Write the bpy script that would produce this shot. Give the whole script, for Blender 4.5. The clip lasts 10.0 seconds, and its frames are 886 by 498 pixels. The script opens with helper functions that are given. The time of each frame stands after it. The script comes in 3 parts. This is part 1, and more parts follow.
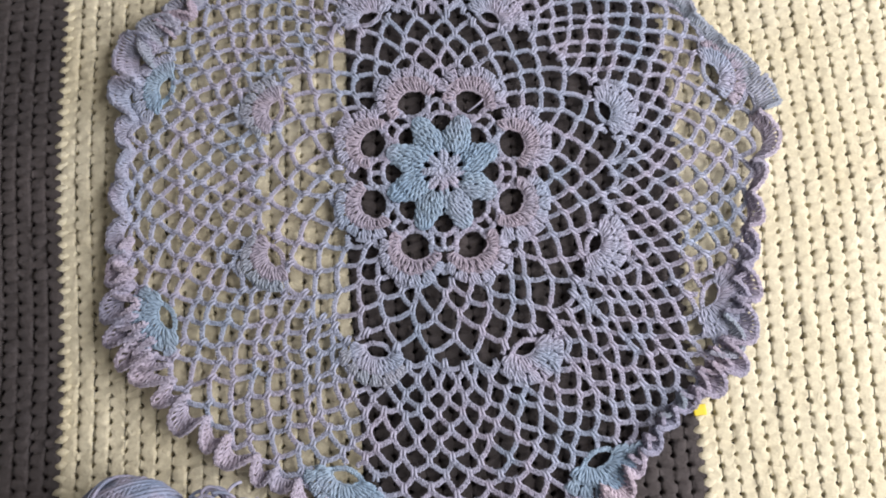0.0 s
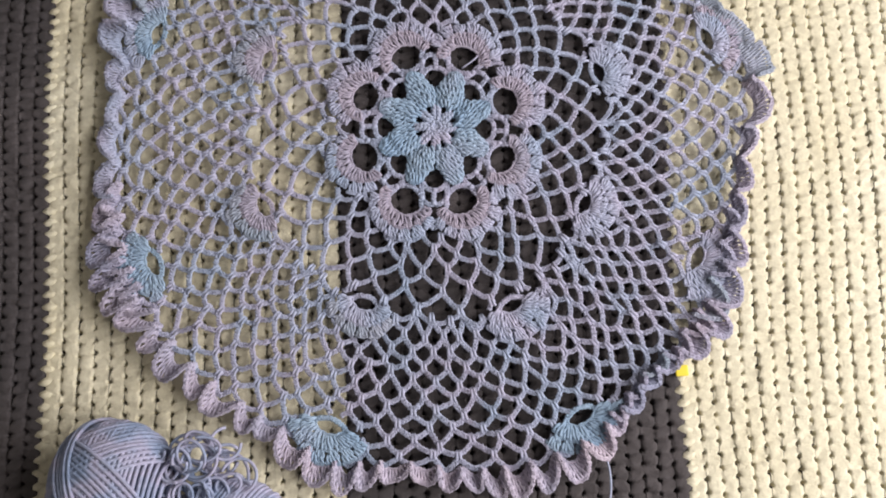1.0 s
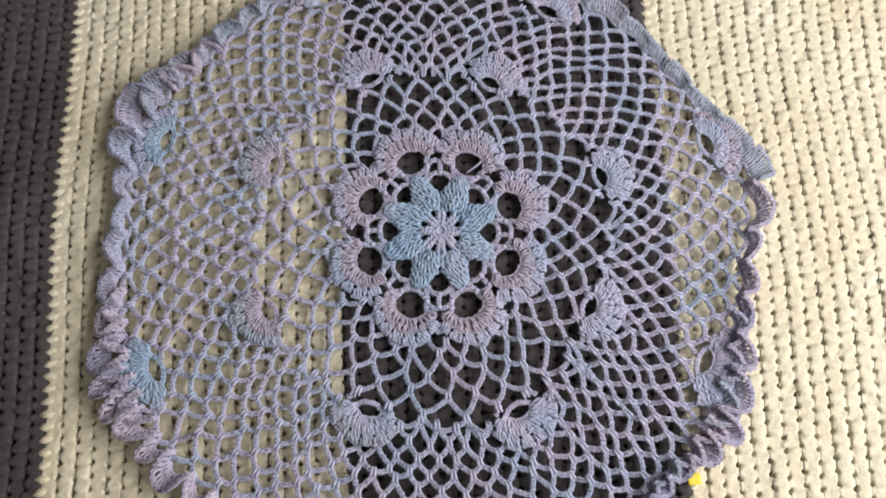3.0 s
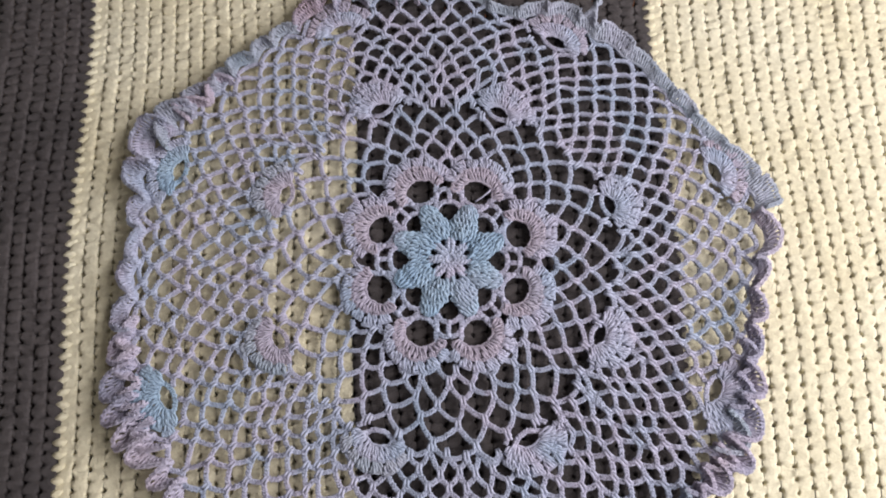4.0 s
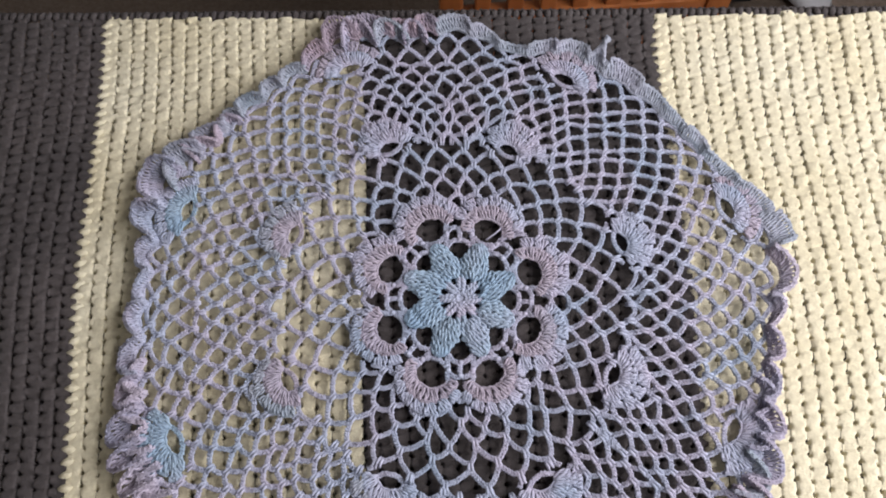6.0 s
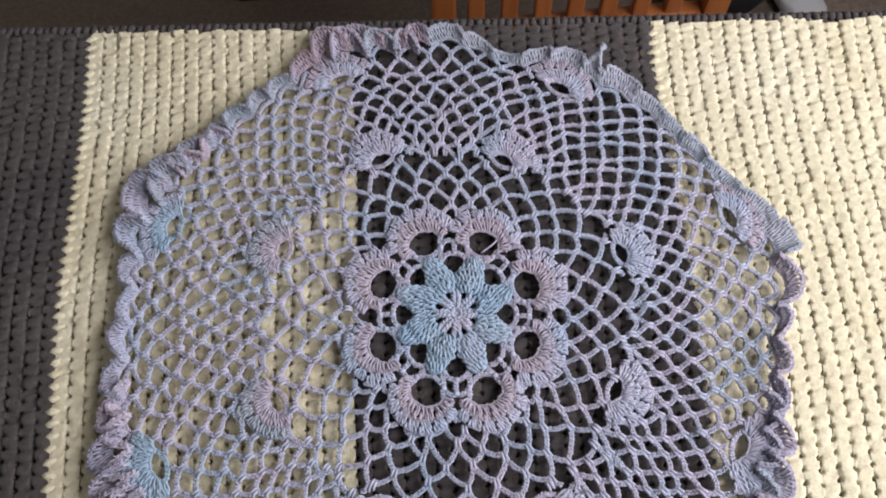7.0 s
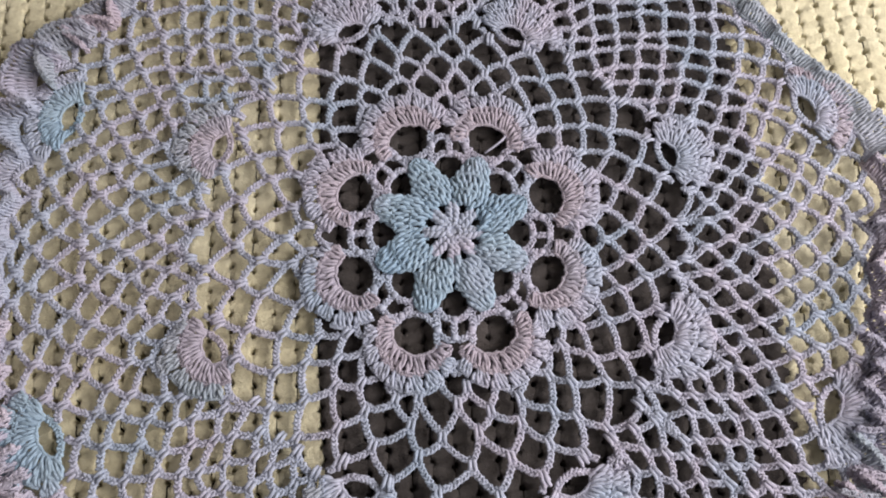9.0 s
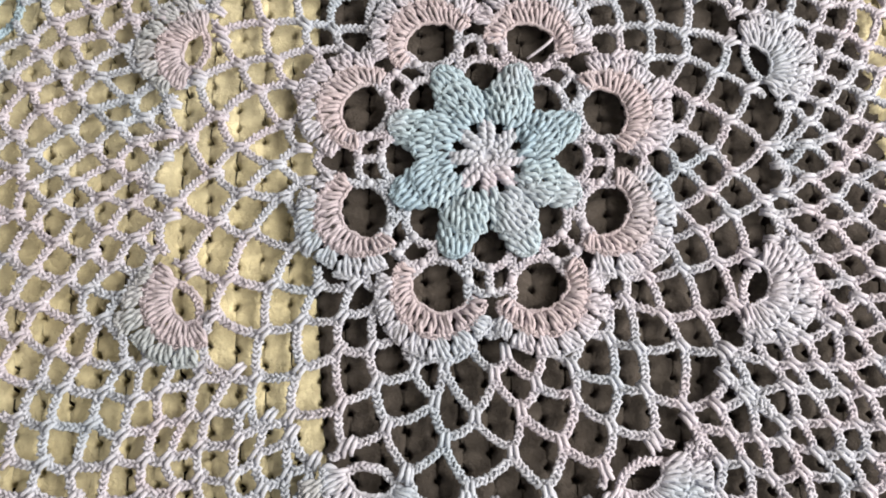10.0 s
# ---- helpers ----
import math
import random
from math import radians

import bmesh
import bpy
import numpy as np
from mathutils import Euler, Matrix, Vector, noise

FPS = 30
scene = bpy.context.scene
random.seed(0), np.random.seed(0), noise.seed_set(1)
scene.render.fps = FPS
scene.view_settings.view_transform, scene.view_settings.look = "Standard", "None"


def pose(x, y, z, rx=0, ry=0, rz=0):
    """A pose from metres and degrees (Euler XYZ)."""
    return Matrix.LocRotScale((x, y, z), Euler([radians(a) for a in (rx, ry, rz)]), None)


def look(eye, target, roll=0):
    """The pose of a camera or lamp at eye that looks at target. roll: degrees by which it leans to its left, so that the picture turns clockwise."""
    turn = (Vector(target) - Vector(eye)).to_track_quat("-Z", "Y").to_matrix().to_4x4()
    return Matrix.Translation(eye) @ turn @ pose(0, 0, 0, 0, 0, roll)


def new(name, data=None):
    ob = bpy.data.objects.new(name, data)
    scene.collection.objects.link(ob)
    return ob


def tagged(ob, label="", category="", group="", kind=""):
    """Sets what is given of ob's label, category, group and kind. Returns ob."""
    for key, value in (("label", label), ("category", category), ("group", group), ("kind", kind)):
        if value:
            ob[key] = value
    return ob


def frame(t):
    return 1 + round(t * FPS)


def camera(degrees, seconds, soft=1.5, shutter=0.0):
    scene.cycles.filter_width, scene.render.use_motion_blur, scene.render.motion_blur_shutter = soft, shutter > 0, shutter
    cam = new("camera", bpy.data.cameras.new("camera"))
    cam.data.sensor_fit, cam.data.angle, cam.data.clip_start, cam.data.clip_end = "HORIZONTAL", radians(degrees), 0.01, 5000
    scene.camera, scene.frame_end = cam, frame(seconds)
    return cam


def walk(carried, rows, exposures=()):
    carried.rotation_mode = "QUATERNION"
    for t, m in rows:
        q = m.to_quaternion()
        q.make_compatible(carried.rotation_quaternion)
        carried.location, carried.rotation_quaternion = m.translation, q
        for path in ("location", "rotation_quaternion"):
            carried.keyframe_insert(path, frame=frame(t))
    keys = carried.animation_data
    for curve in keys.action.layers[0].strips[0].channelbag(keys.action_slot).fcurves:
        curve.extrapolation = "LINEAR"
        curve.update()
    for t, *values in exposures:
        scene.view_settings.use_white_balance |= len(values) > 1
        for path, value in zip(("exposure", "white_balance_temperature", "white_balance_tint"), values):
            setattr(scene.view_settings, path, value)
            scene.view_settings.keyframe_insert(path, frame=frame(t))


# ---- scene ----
cam = camera(54.0, 10.0, 1.9)
PATH = [
    (0, (0.0, -0.195, 0.56), (-0.02, 0.298, -1.379), -7.9),
    (0.5, (-0.004, -0.199, 0.563), (0.001, 0.266, -1.382), -4.2),
    (1, (-0.006, -0.208, 0.558), (0.011, 0.228, -1.394), -1.6),
    (1.5, (-0.008, -0.21, 0.554), (0.008, 0.218, -1.4), -1.6),
    (2, (-0.008, -0.205, 0.554), (0.014, 0.305, -1.38), -1.5),
    (2.5, (-0.007, -0.201, 0.555), (0.026, 0.383, -1.357), -1.0),
    (3, (-0.009, -0.201, 0.557), (0.023, 0.443, -1.336), -1.2),
    (4.5, (-0.01, -0.199, 0.563), (-0.005, 0.505, -1.309), -3.7),
    (5, (-0.011, -0.196, 0.563), (-0.015, 0.505, -1.31), -4.8),
    (5.5, (-0.009, -0.194, 0.562), (-0.021, 0.53, -1.302), -5.4),
    (5.7, (-0.012, -0.194, 0.56), (-0.008, 0.555, -1.294), -4.1),
    (6.8, (-0.012, -0.204, 0.544), (0.002, 0.607, -1.284), -4.0),
    (7, (-0.01, -0.194, 0.537), (0.007, 0.629, -1.285), -4.0),
    (7.5, (-0.017, -0.187, 0.506), (0.042, 0.655, -1.308), -0.6),
    (8, (-0.023, -0.182, 0.48), (0.051, 0.574, -1.37), 1.5),
    (8.5, (-0.028, -0.171, 0.447), (0.063, 0.583, -1.403), 2.1),
    (9, (-0.027, -0.155, 0.399), (0.072, 0.541, -1.474), 2.5),
    (9.5, (-0.018, -0.131, 0.352), (0.074, 0.453, -1.559), 2.9),
    (10, (-0.032, -0.13, 0.316), (0.036, 0.451, -1.596), 1.4),
]
LIGHTNESS = [(0.0, -0.03, 6450, 14), (5.0, -0.02, 6420, 14), (7.0, 0.0, 6350, 14), (8.5, 0.02, 6450, 13), (9.0, 0.02, 6850, 11), (9.5, 0.22, 7700, 7), (10.0, 0.62, 7950, 5)]
walk(cam, [(t, look(eye, target, roll)) for t, eye, target, roll in PATH], LIGHTNESS)

# ---- world, window light ----
ROOM_W, ROOM_E, ROOM_S, ROOM_N, FLOOR_Z, CEIL_Z = -2.6, 0.92, -1.8, 2.6, -0.76, 1.75
world = bpy.data.worlds.new("world")
scene.world = world
world.use_nodes = True
wn = world.node_tree.nodes
sky = wn.new("ShaderNodeTexSky")
sky.sky_type, sky.sun_disc, sky.sun_elevation, sky.sun_rotation = "NISHITA", False, radians(35), radians(60)
world.node_tree.links.new(sky.outputs[0], wn["Background"].inputs[0])
wn["Background"].inputs[1].default_value = 0.12
WIN_Y0, WIN_Y1, WIN_Z0, WIN_Z1 = -0.95, 0.50, 0.20, 1.22
lamp = bpy.data.lights.new("window_light", "AREA")
lamp.shape, lamp.size, lamp.size_y, lamp.energy = "RECTANGLE", WIN_Y1 - WIN_Y0 - 0.1, WIN_Z1 - WIN_Z0 - 0.1, 28
lamp.color = (1.0, 0.975, 0.965)
lamp_ob = new("window_light", lamp)
lamp_ob.matrix_world = look((ROOM_E + 0.05, (WIN_Y0 + WIN_Y1) / 2, (WIN_Z0 + WIN_Z1) / 2), (0.2, -0.05, 0.1))


# ---- materials ----
def mat(name, rough=0.9):
    m = bpy.data.materials.new(name)
    m.use_nodes = True
    b = m.node_tree.nodes["Principled BSDF"]
    b.inputs["Roughness"].default_value = rough
    return m, m.node_tree.nodes, m.node_tree.links, b


def noise_node(nodes, links, scale, detail=4.0, rough=0.55, kind="Object"):
    co = nodes.new("ShaderNodeTexCoord")
    n = nodes.new("ShaderNodeTexNoise")
    n.inputs["Scale"].default_value, n.inputs["Detail"].default_value, n.inputs["Roughness"].default_value = scale, detail, rough
    links.new(co.outputs[kind], n.inputs["Vector"])
    return n


def ramp(nodes, links, fac, stops):
    r = nodes.new("ShaderNodeValToRGB")
    e = r.color_ramp.elements
    while len(e) < len(stops):
        e.new(0.5)
    for el, (p, c) in zip(e, stops):
        el.position, el.color = p, (*c, 1)
    links.new(fac, r.inputs[0])
    return r


def mixc(nodes, links, fac, a, b, mode="MIX"):
    m = nodes.new("ShaderNodeMix")
    m.data_type, m.blend_type = "RGBA", mode
    if isinstance(fac, float):
        m.inputs[0].default_value = fac
    else:
        links.new(fac, m.inputs[0])
    for s, v in ((m.inputs[6], a), (m.inputs[7], b)):
        if isinstance(v, tuple):
            s.default_value = (*v, 1)
        else:
            links.new(v, s)
    return m.outputs[2]


def bump(nodes, links, bsdf, height, strength, dist):
    b = nodes.new("ShaderNodeBump")
    b.inputs["Strength"].default_value, b.inputs["Distance"].default_value = strength, dist
    links.new(height, b.inputs["Height"])
    links.new(b.outputs[0], bsdf.inputs["Normal"])


def yarn(name, stops, scale=14.0):
    """Space-dyed cotton: colour drifts along the work, with fine fibre grain."""
    m, n, l, b = mat(name, 0.85)
    big = noise_node(n, l, scale, 2.0, 0.5)
    col = ramp(n, l, big.outputs["Fac"], stops).outputs[0]
    fine = noise_node(n, l, 420.0, 3.0, 0.6)
    tone = ramp(n, l, fine.outputs["Fac"], [(0.3, (0.72, 0.72, 0.74)), (0.7, (1.0, 1.0, 1.0))]).outputs[0]
    l.new(mixc(n, l, 1.0, col, tone, "MULTIPLY"), b.inputs["Base Color"])
    fibre = noise_node(n, l, 1500.0, 2.0, 0.6)
    bump(n, l, b, fibre.outputs["Fac"], 0.5, 0.0006)
    b.inputs["Sheen Weight"].default_value = 0.06
    return m


def chenille(name, dark, mid, light, pile):
    m, n, l, b = mat(name, 0.95)
    big = noise_node(n, l, 9.0, 3.0, 0.5)
    base = ramp(n, l, big.outputs["Fac"], [(0.3, dark), (0.5, mid), (0.7, light)]).outputs[0]
    fine = noise_node(n, l, 300.0, 4.0, 0.65)
    tone = ramp(n, l, fine.outputs["Fac"], [(0.30, (0.82, 0.80, 0.77)), (0.65, (1.0, 1.0, 1.0))]).outputs[0]
    l.new(mixc(n, l, 1.0, base, tone, "MULTIPLY"), b.inputs["Base Color"])
    fuzz = noise_node(n, l, 650.0, 4.0, 0.7)
    bump(n, l, b, fuzz.outputs["Fac"], 0.7, 0.0015)
    b.inputs["Sheen Weight"].default_value = pile
    b.inputs["Sheen Roughness"].default_value = 0.6
    return m


def wood(name, a, c, rough=0.45, scale=6.0):
    m, n, l, b = mat(name, rough)
    co = n.new("ShaderNodeTexCoord")
    mp = n.new("ShaderNodeMapping")
    mp.inputs["Scale"].default_value = (scale * 6, scale * 6, scale * 0.5)
    nz = n.new("ShaderNodeTexNoise")
    nz.inputs["Scale"].default_value, nz.inputs["Detail"].default_value = 1.0, 6.0
    l.new(co.outputs["Object"], mp.inputs[0])
    l.new(mp.outputs[0], nz.inputs["Vector"])
    l.new(ramp(n, l, nz.outputs["Fac"], [(0.3, a), (0.7, c)]).outputs[0], b.inputs["Base Color"])
    bump(n, l, b, nz.outputs["Fac"], 0.15, 0.001)
    return m


def plain(name, a, c, rough=0.8, scale=20.0, strength=0.2):
    m, n, l, b = mat(name, rough)
    nz = noise_node(n, l, scale, 5.0, 0.6)
    l.new(ramp(n, l, nz.outputs["Fac"], [(0.3, a), (0.7, c)]).outputs[0], b.inputs["Base Color"])
    bump(n, l, b, nz.outputs["Fac"], strength, 0.003)
    return m


M_NET = yarn("lilac_grey_yarn", [(0.30, (0.36, 0.43, 0.55)), (0.45, (0.45, 0.48, 0.60)), (0.58, (0.49, 0.46, 0.57)), (0.72, (0.38, 0.44, 0.56))], 20.0)
M_BLUE = yarn("blue_yarn", [(0.3, (0.27, 0.40, 0.54)), (0.55, (0.36, 0.47, 0.58)), (0.75, (0.42, 0.46, 0.58))], 22.0)
M_PINK = yarn("dusty_pink_yarn", [(0.3, (0.42, 0.385, 0.47)), (0.55, (0.46, 0.40, 0.47)), (0.75, (0.42, 0.41, 0.50))], 22.0)
M_RUFFLE = yarn("ruffle_yarn", [(0.32, (0.25, 0.32, 0.41)), (0.44, (0.36, 0.37, 0.48)), (0.56, (0.45, 0.39, 0.48)), (0.70, (0.47, 0.36, 0.41))], 9.0)
M_SLATE = yarn("slate_blue_yarn", [(0.3, (0.32, 0.38, 0.45)), (0.5, (0.39, 0.42, 0.49)), (0.7, (0.43, 0.43, 0.52))], 25.0)
M_LILAC = yarn("pale_lilac_yarn", [(0.3, (0.36, 0.37, 0.48)), (0.5, (0.46, 0.42, 0.52)), (0.7, (0.50, 0.42, 0.49))], 25.0)
M_PALE = yarn("pale_pink_lilac_yarn", [(0.3, (0.47, 0.45, 0.55)), (0.5, (0.55, 0.49, 0.58)), (0.7, (0.60, 0.51, 0.57))], 25.0)
M_MAUVE = yarn("mauve_yarn", [(0.3, (0.34, 0.32, 0.41)), (0.5, (0.40, 0.34, 0.41)), (0.7, (0.45, 0.34, 0.39))], 30.0)
M_SKEIN = yarn("skein_yarn", [(0.32, (0.24, 0.30, 0.42)), (0.45, (0.34, 0.38, 0.51)), (0.58, (0.45, 0.43, 0.55)), (0.70, (0.37, 0.40, 0.52))], 55.0)
M_CREAM = chenille("cream_chenille", (0.72, 0.65, 0.44), (0.77, 0.71, 0.51), (0.80, 0.75, 0.56), 0.1)
M_GREY = chenille("charcoal_chenille", (0.058, 0.050, 0.050), (0.073, 0.063, 0.062), (0.088, 0.075, 0.074), 0.02)
M_TABLE = wood("dark_table_wood", (0.03, 0.02, 0.014), (0.07, 0.045, 0.03))
M_CHAIR = wood("orange_wood", (0.28, 0.09, 0.025), (0.42, 0.15, 0.045), 0.35)
M_CABINET = wood("mahogany", (0.032, 0.012, 0.009), (0.060, 0.022, 0.016), 0.4)
M_FLOOR = plain("brown_carpet", (0.105, 0.078, 0.058), (0.160, 0.122, 0.092), 0.95, 120.0, 0.5)
M_WALL = plain("wall_paint", (0.74, 0.73, 0.71), (0.80, 0.79, 0.77), 0.85, 6.0, 0.05)
M_CEIL = plain("ceiling_paint", (0.78, 0.78, 0.76), (0.82, 0.82, 0.80), 0.9, 6.0, 0.05)
M_RUG = plain("woven_rug", (0.22, 0.17, 0.13), (0.36, 0.29, 0.24), 0.95, 90.0, 0.6)
M_BAG = plain("black_fabric", (0.008, 0.008, 0.010), (0.016, 0.016, 0.020), 0.7, 60.0, 0.3)
M_PAPER = plain("white_paper", (0.66, 0.67, 0.70), (0.78, 0.79, 0.82), 0.7, 12.0, 0.3)
M_TAG = plain("yellow_plastic", (0.78, 0.62, 0.03), (0.86, 0.70, 0.06), 0.4, 40.0, 0.1)


# ---- geometry helpers ----
drng = np.random.default_rng(11)
class Mesh:
    """Collects vertices and faces."""

    def __init__(self):
        self.v, self.f, self.n = [], [], 0

    def add(self, verts, faces):
        verts = np.asarray(verts, float)
        self.v.append(verts)
        self.f.extend((np.asarray(faces) + self.n).tolist())
        self.n += len(verts)

    def tube(self, pts, rad, sides=5, closed=False):
        pts = np.asarray(pts, float)
        m = len(pts)
        rad = np.broadcast_to(np.asarray(rad, float), (m,))
        if closed:
            tan = np.roll(pts, -1, 0) - np.roll(pts, 1, 0)
        else:
            tan = np.gradient(pts, axis=0)
        tan /= np.linalg.norm(tan, axis=1)[:, None] + 1e-12
        ref = np.where((np.abs(tan[:, 2]) > 0.9)[:, None], (1.0, 0, 0), (0, 0, 1.0))
        a = np.cross(tan, ref)
        a /= np.linalg.norm(a, axis=1)[:, None] + 1e-12
        b = np.cross(a, tan)
        th = np.arange(sides) * 2 * math.pi / sides
        ring = pts[:, None] + rad[:, None, None] * (np.cos(th)[None, :, None] * a[:, None] + np.sin(th)[None, :, None] * b[:, None])
        i, j = np.meshgrid(np.arange(m if closed else m - 1), np.arange(sides), indexing="ij")
        i2, j2 = (i + 1) % m, (j + 1) % sides
        faces = np.stack([i * sides + j, i2 * sides + j, i2 * sides + j2, i * sides + j2], -1).reshape(-1, 4)
        self.add(ring.reshape(-1, 3), faces)
        if not closed:
            n0 = self.n - m * sides
            self.f.append([n0 + k for k in range(sides)])
            self.f.append([n0 + (m - 1) * sides + sides - 1 - k for k in range(sides)])

    def rope(self, pts, rad, pitch=0.0042, plies=2, sides=5, step=0.0011, phase=0.0):
        """A cord of plies twisted about the line pts."""
        pts = np.asarray(pts, float)
        seg = np.linalg.norm(np.diff(pts, axis=0), axis=1)
        s = np.r_[0, np.cumsum(seg)]
        m = max(4, int(s[-1] / step) + 1)
        t = np.linspace(0, s[-1], m)
        line = np.stack([np.interp(t, s, pts[:, k]) for k in range(3)], -1)
        tan = np.gradient(line, axis=0)
        tan /= np.linalg.norm(tan, axis=1)[:, None] + 1e-12
        a = np.cross(tan, (0, 0, 1.0))
        a /= np.linalg.norm(a, axis=1)[:, None] + 1e-9
        b = np.cross(a, tan)
        wander = 0.00022 * np.stack([np.convolve(drng.standard_normal(m + 2), np.ones(3) / 1.7, "valid") for _ in range(3)], -1)
        wander[0] = wander[-1] = 0
        line = line + wander
        for k in range(plies):
            w = phase + t / pitch * 2 * math.pi + k * 2 * math.pi / plies
            off = 0.62 * rad * (np.cos(w)[:, None] * a + np.sin(w)[:, None] * b)
            self.tube(line + off, rad * 0.72 * (1 + 0.10 * np.sin(2 * w + 1.0)), sides)

    def braid(self, pts, rad, pitch=0.0056, step=0.0011, phase=0.0):
        """A chain of stitches: three strands plaited flat along the line pts."""
        pts = np.asarray(pts, float)
        s = np.r_[0, np.cumsum(np.linalg.norm(np.diff(pts, axis=0), axis=1))]
        m = max(4, int(s[-1] / step) + 1)
        t = np.linspace(0, s[-1], m)
        line = np.stack([np.interp(t, s, pts[:, k]) for k in range(3)], -1)
        line[1:-1] += 0.00016 * drng.standard_normal((m - 2, 3))
        tan = np.gradient(line, axis=0)
        tan /= np.linalg.norm(tan, axis=1)[:, None] + 1e-12
        a = np.cross(tan, (0, 0, 1.0))
        a /= np.linalg.norm(a, axis=1)[:, None] + 1e-9
        b = np.cross(a, tan)
        for k in range(3):
            w = phase + t / pitch * 2 * math.pi + k * 2 * math.pi / 3
            off = rad * (0.92 * np.cos(w)[:, None] * a + 0.62 * np.sin(2 * w)[:, None] * b)
            self.tube(line + off, rad * 0.47 * (1 + 0.10 * drng.standard_normal(m)), 5)

    def lump(self, c, rx, ry, rz, turn=0.0, nu=8, nv=5, jitter=0.0, rng=None, lean=0.0, box=0.85):
        """A rounded pad, a squashed ball with a slightly uneven skin."""
        u = np.arange(nu) * 2 * math.pi / nu
        w = (np.arange(1, nv) / nv - 0.5) * math.pi
        uu, ww = np.meshgrid(u, w, indexing="xy")
        p = np.stack([np.cos(uu) * np.cos(ww), np.sin(uu) * np.cos(ww), np.sin(ww)], -1).reshape(-1, 3)
        p = np.vstack([p, (0, 0, -1), (0, 0, 1)])
        p = np.sign(p) * np.abs(p) ** box
        if jitter:
            p = p * (1 + jitter * rng.standard_normal((len(p), 1)))
        p = p * (rx, ry, rz)
        p[:, 2] += lean * p[:, 0]
        c0, s0 = math.cos(turn), math.sin(turn)
        q = np.stack([c0 * p[:, 0] - s0 * p[:, 1], s0 * p[:, 0] + c0 * p[:, 1], p[:, 2]], -1) + np.asarray(c)
        f = []
        for r in range(nv - 2):
            for k in range(nu):
                k2 = (k + 1) % nu
                f.append([r * nu + k, r * nu + k2, (r + 1) * nu + k2, (r + 1) * nu + k])
        self.v.append(q)
        bot, top = (nv - 1) * nu, (nv - 1) * nu + 1
        for k in range(nu):
            k2 = (k + 1) % nu
            f.append([bot, k2, k])
            f.append([top, (nv - 2) * nu + k, (nv - 2) * nu + k2])
        n0 = self.n
        self.f.extend([[n0 + a for a in g] for g in f])
        self.n += len(q)

    def box(self, x0, x1, y0, y1, z0, z1):
        v = [(x, y, z) for z in (z0, z1) for x, y in ((x0, y0), (x1, y0), (x1, y1), (x0, y1))]
        self.add(v, [[0, 3, 2, 1], [4, 5, 6, 7], [0, 1, 5, 4], [1, 2, 6, 5], [2, 3, 7, 6], [3, 0, 4, 7]])

    def data(self, name, material, smooth=True):
        me = bpy.data.meshes.new(name)
        me.from_pydata(np.concatenate(self.v).tolist(), [], self.f)
        me.polygons.foreach_set("use_smooth", [smooth] * len(me.polygons))
        me.materials.append(material)
        me.update()
        return me


def part(name, mesh, material, parent, label="", smooth=True, bevel=0.0):
    me = mesh.data(name, material, smooth)
    if bevel:
        bm = bmesh.new()
        bm.from_mesh(me)
        bmesh.ops.bevel(bm, geom=bm.edges[:], offset=bevel, segments=2, affect="EDGES", profile=0.7)
        bm.to_mesh(me)
        bm.free()
    ob = new(name, me)
    ob.parent = parent
    if label:
        tagged(ob, label)
    return ob


def thing(name, label, category, group="", kind=""):
    return tagged(new(name), label, category, group, kind)


def solid(name, boxes, material, label, category="", kind="structure", bevel=0.0):
    m = Mesh()
    for b in boxes:
        m.box(*b)
    ob = part(name, m, material, None, "", False, bevel)
    return tagged(ob, label, category, "", kind)


# ---- room ----
T = 0.12
solid("floor", [(ROOM_W, ROOM_E, ROOM_S, ROOM_N, FLOOR_Z - 0.1, FLOOR_Z)], M_FLOOR, "dark brown carpeted floor under the table", "floor")
solid("ceiling", [(ROOM_W, ROOM_E, ROOM_S, ROOM_N, CEIL_Z, CEIL_Z + 0.1)], M_CEIL, "plain white painted ceiling over the room", "ceiling")
solid("wall_west", [(ROOM_W - T, ROOM_W, ROOM_S, ROOM_N, FLOOR_Z, CEIL_Z)], M_WALL, "plain pale painted wall of the room", "wall")
solid("wall_south", [(ROOM_W, ROOM_E, ROOM_S - T, ROOM_S, FLOOR_Z, CEIL_Z)], M_WALL, "plain pale painted wall of the room", "wall")
solid("wall_north", [(ROOM_W, ROOM_E, ROOM_N, ROOM_N + T, FLOOR_Z, CEIL_Z)], M_WALL, "plain pale painted wall of the room", "wall")
solid("wall_east", [(ROOM_E, ROOM_E + T, ROOM_S, WIN_Y0, FLOOR_Z, CEIL_Z), (ROOM_E, ROOM_E + T, WIN_Y1, ROOM_N, FLOOR_Z, CEIL_Z),
                    (ROOM_E, ROOM_E + T, WIN_Y0, WIN_Y1, FLOOR_Z, WIN_Z0), (ROOM_E, ROOM_E + T, WIN_Y0, WIN_Y1, WIN_Z1, CEIL_Z)],
      M_WALL, "plain pale painted wall with a window opening", "wall")

# ---- table ----
table = thing("table", "dark wooden table under the striped blanket", "table")
m = Mesh()
m.box(-0.62, 0.56, -0.75, 0.205, -0.042, -0.012)
part("tabletop", m, M_TABLE, table, "", False, 0.004)
for lx in (-0.56, 0.50):
    for ly in (-0.69, 0.145):
        m = Mesh()
        m.box(lx - 0.03, lx + 0.03, ly - 0.03, ly + 0.03, FLOOR_Z, -0.043)
        part("leg", m, M_TABLE, table, "", False, 0.004)

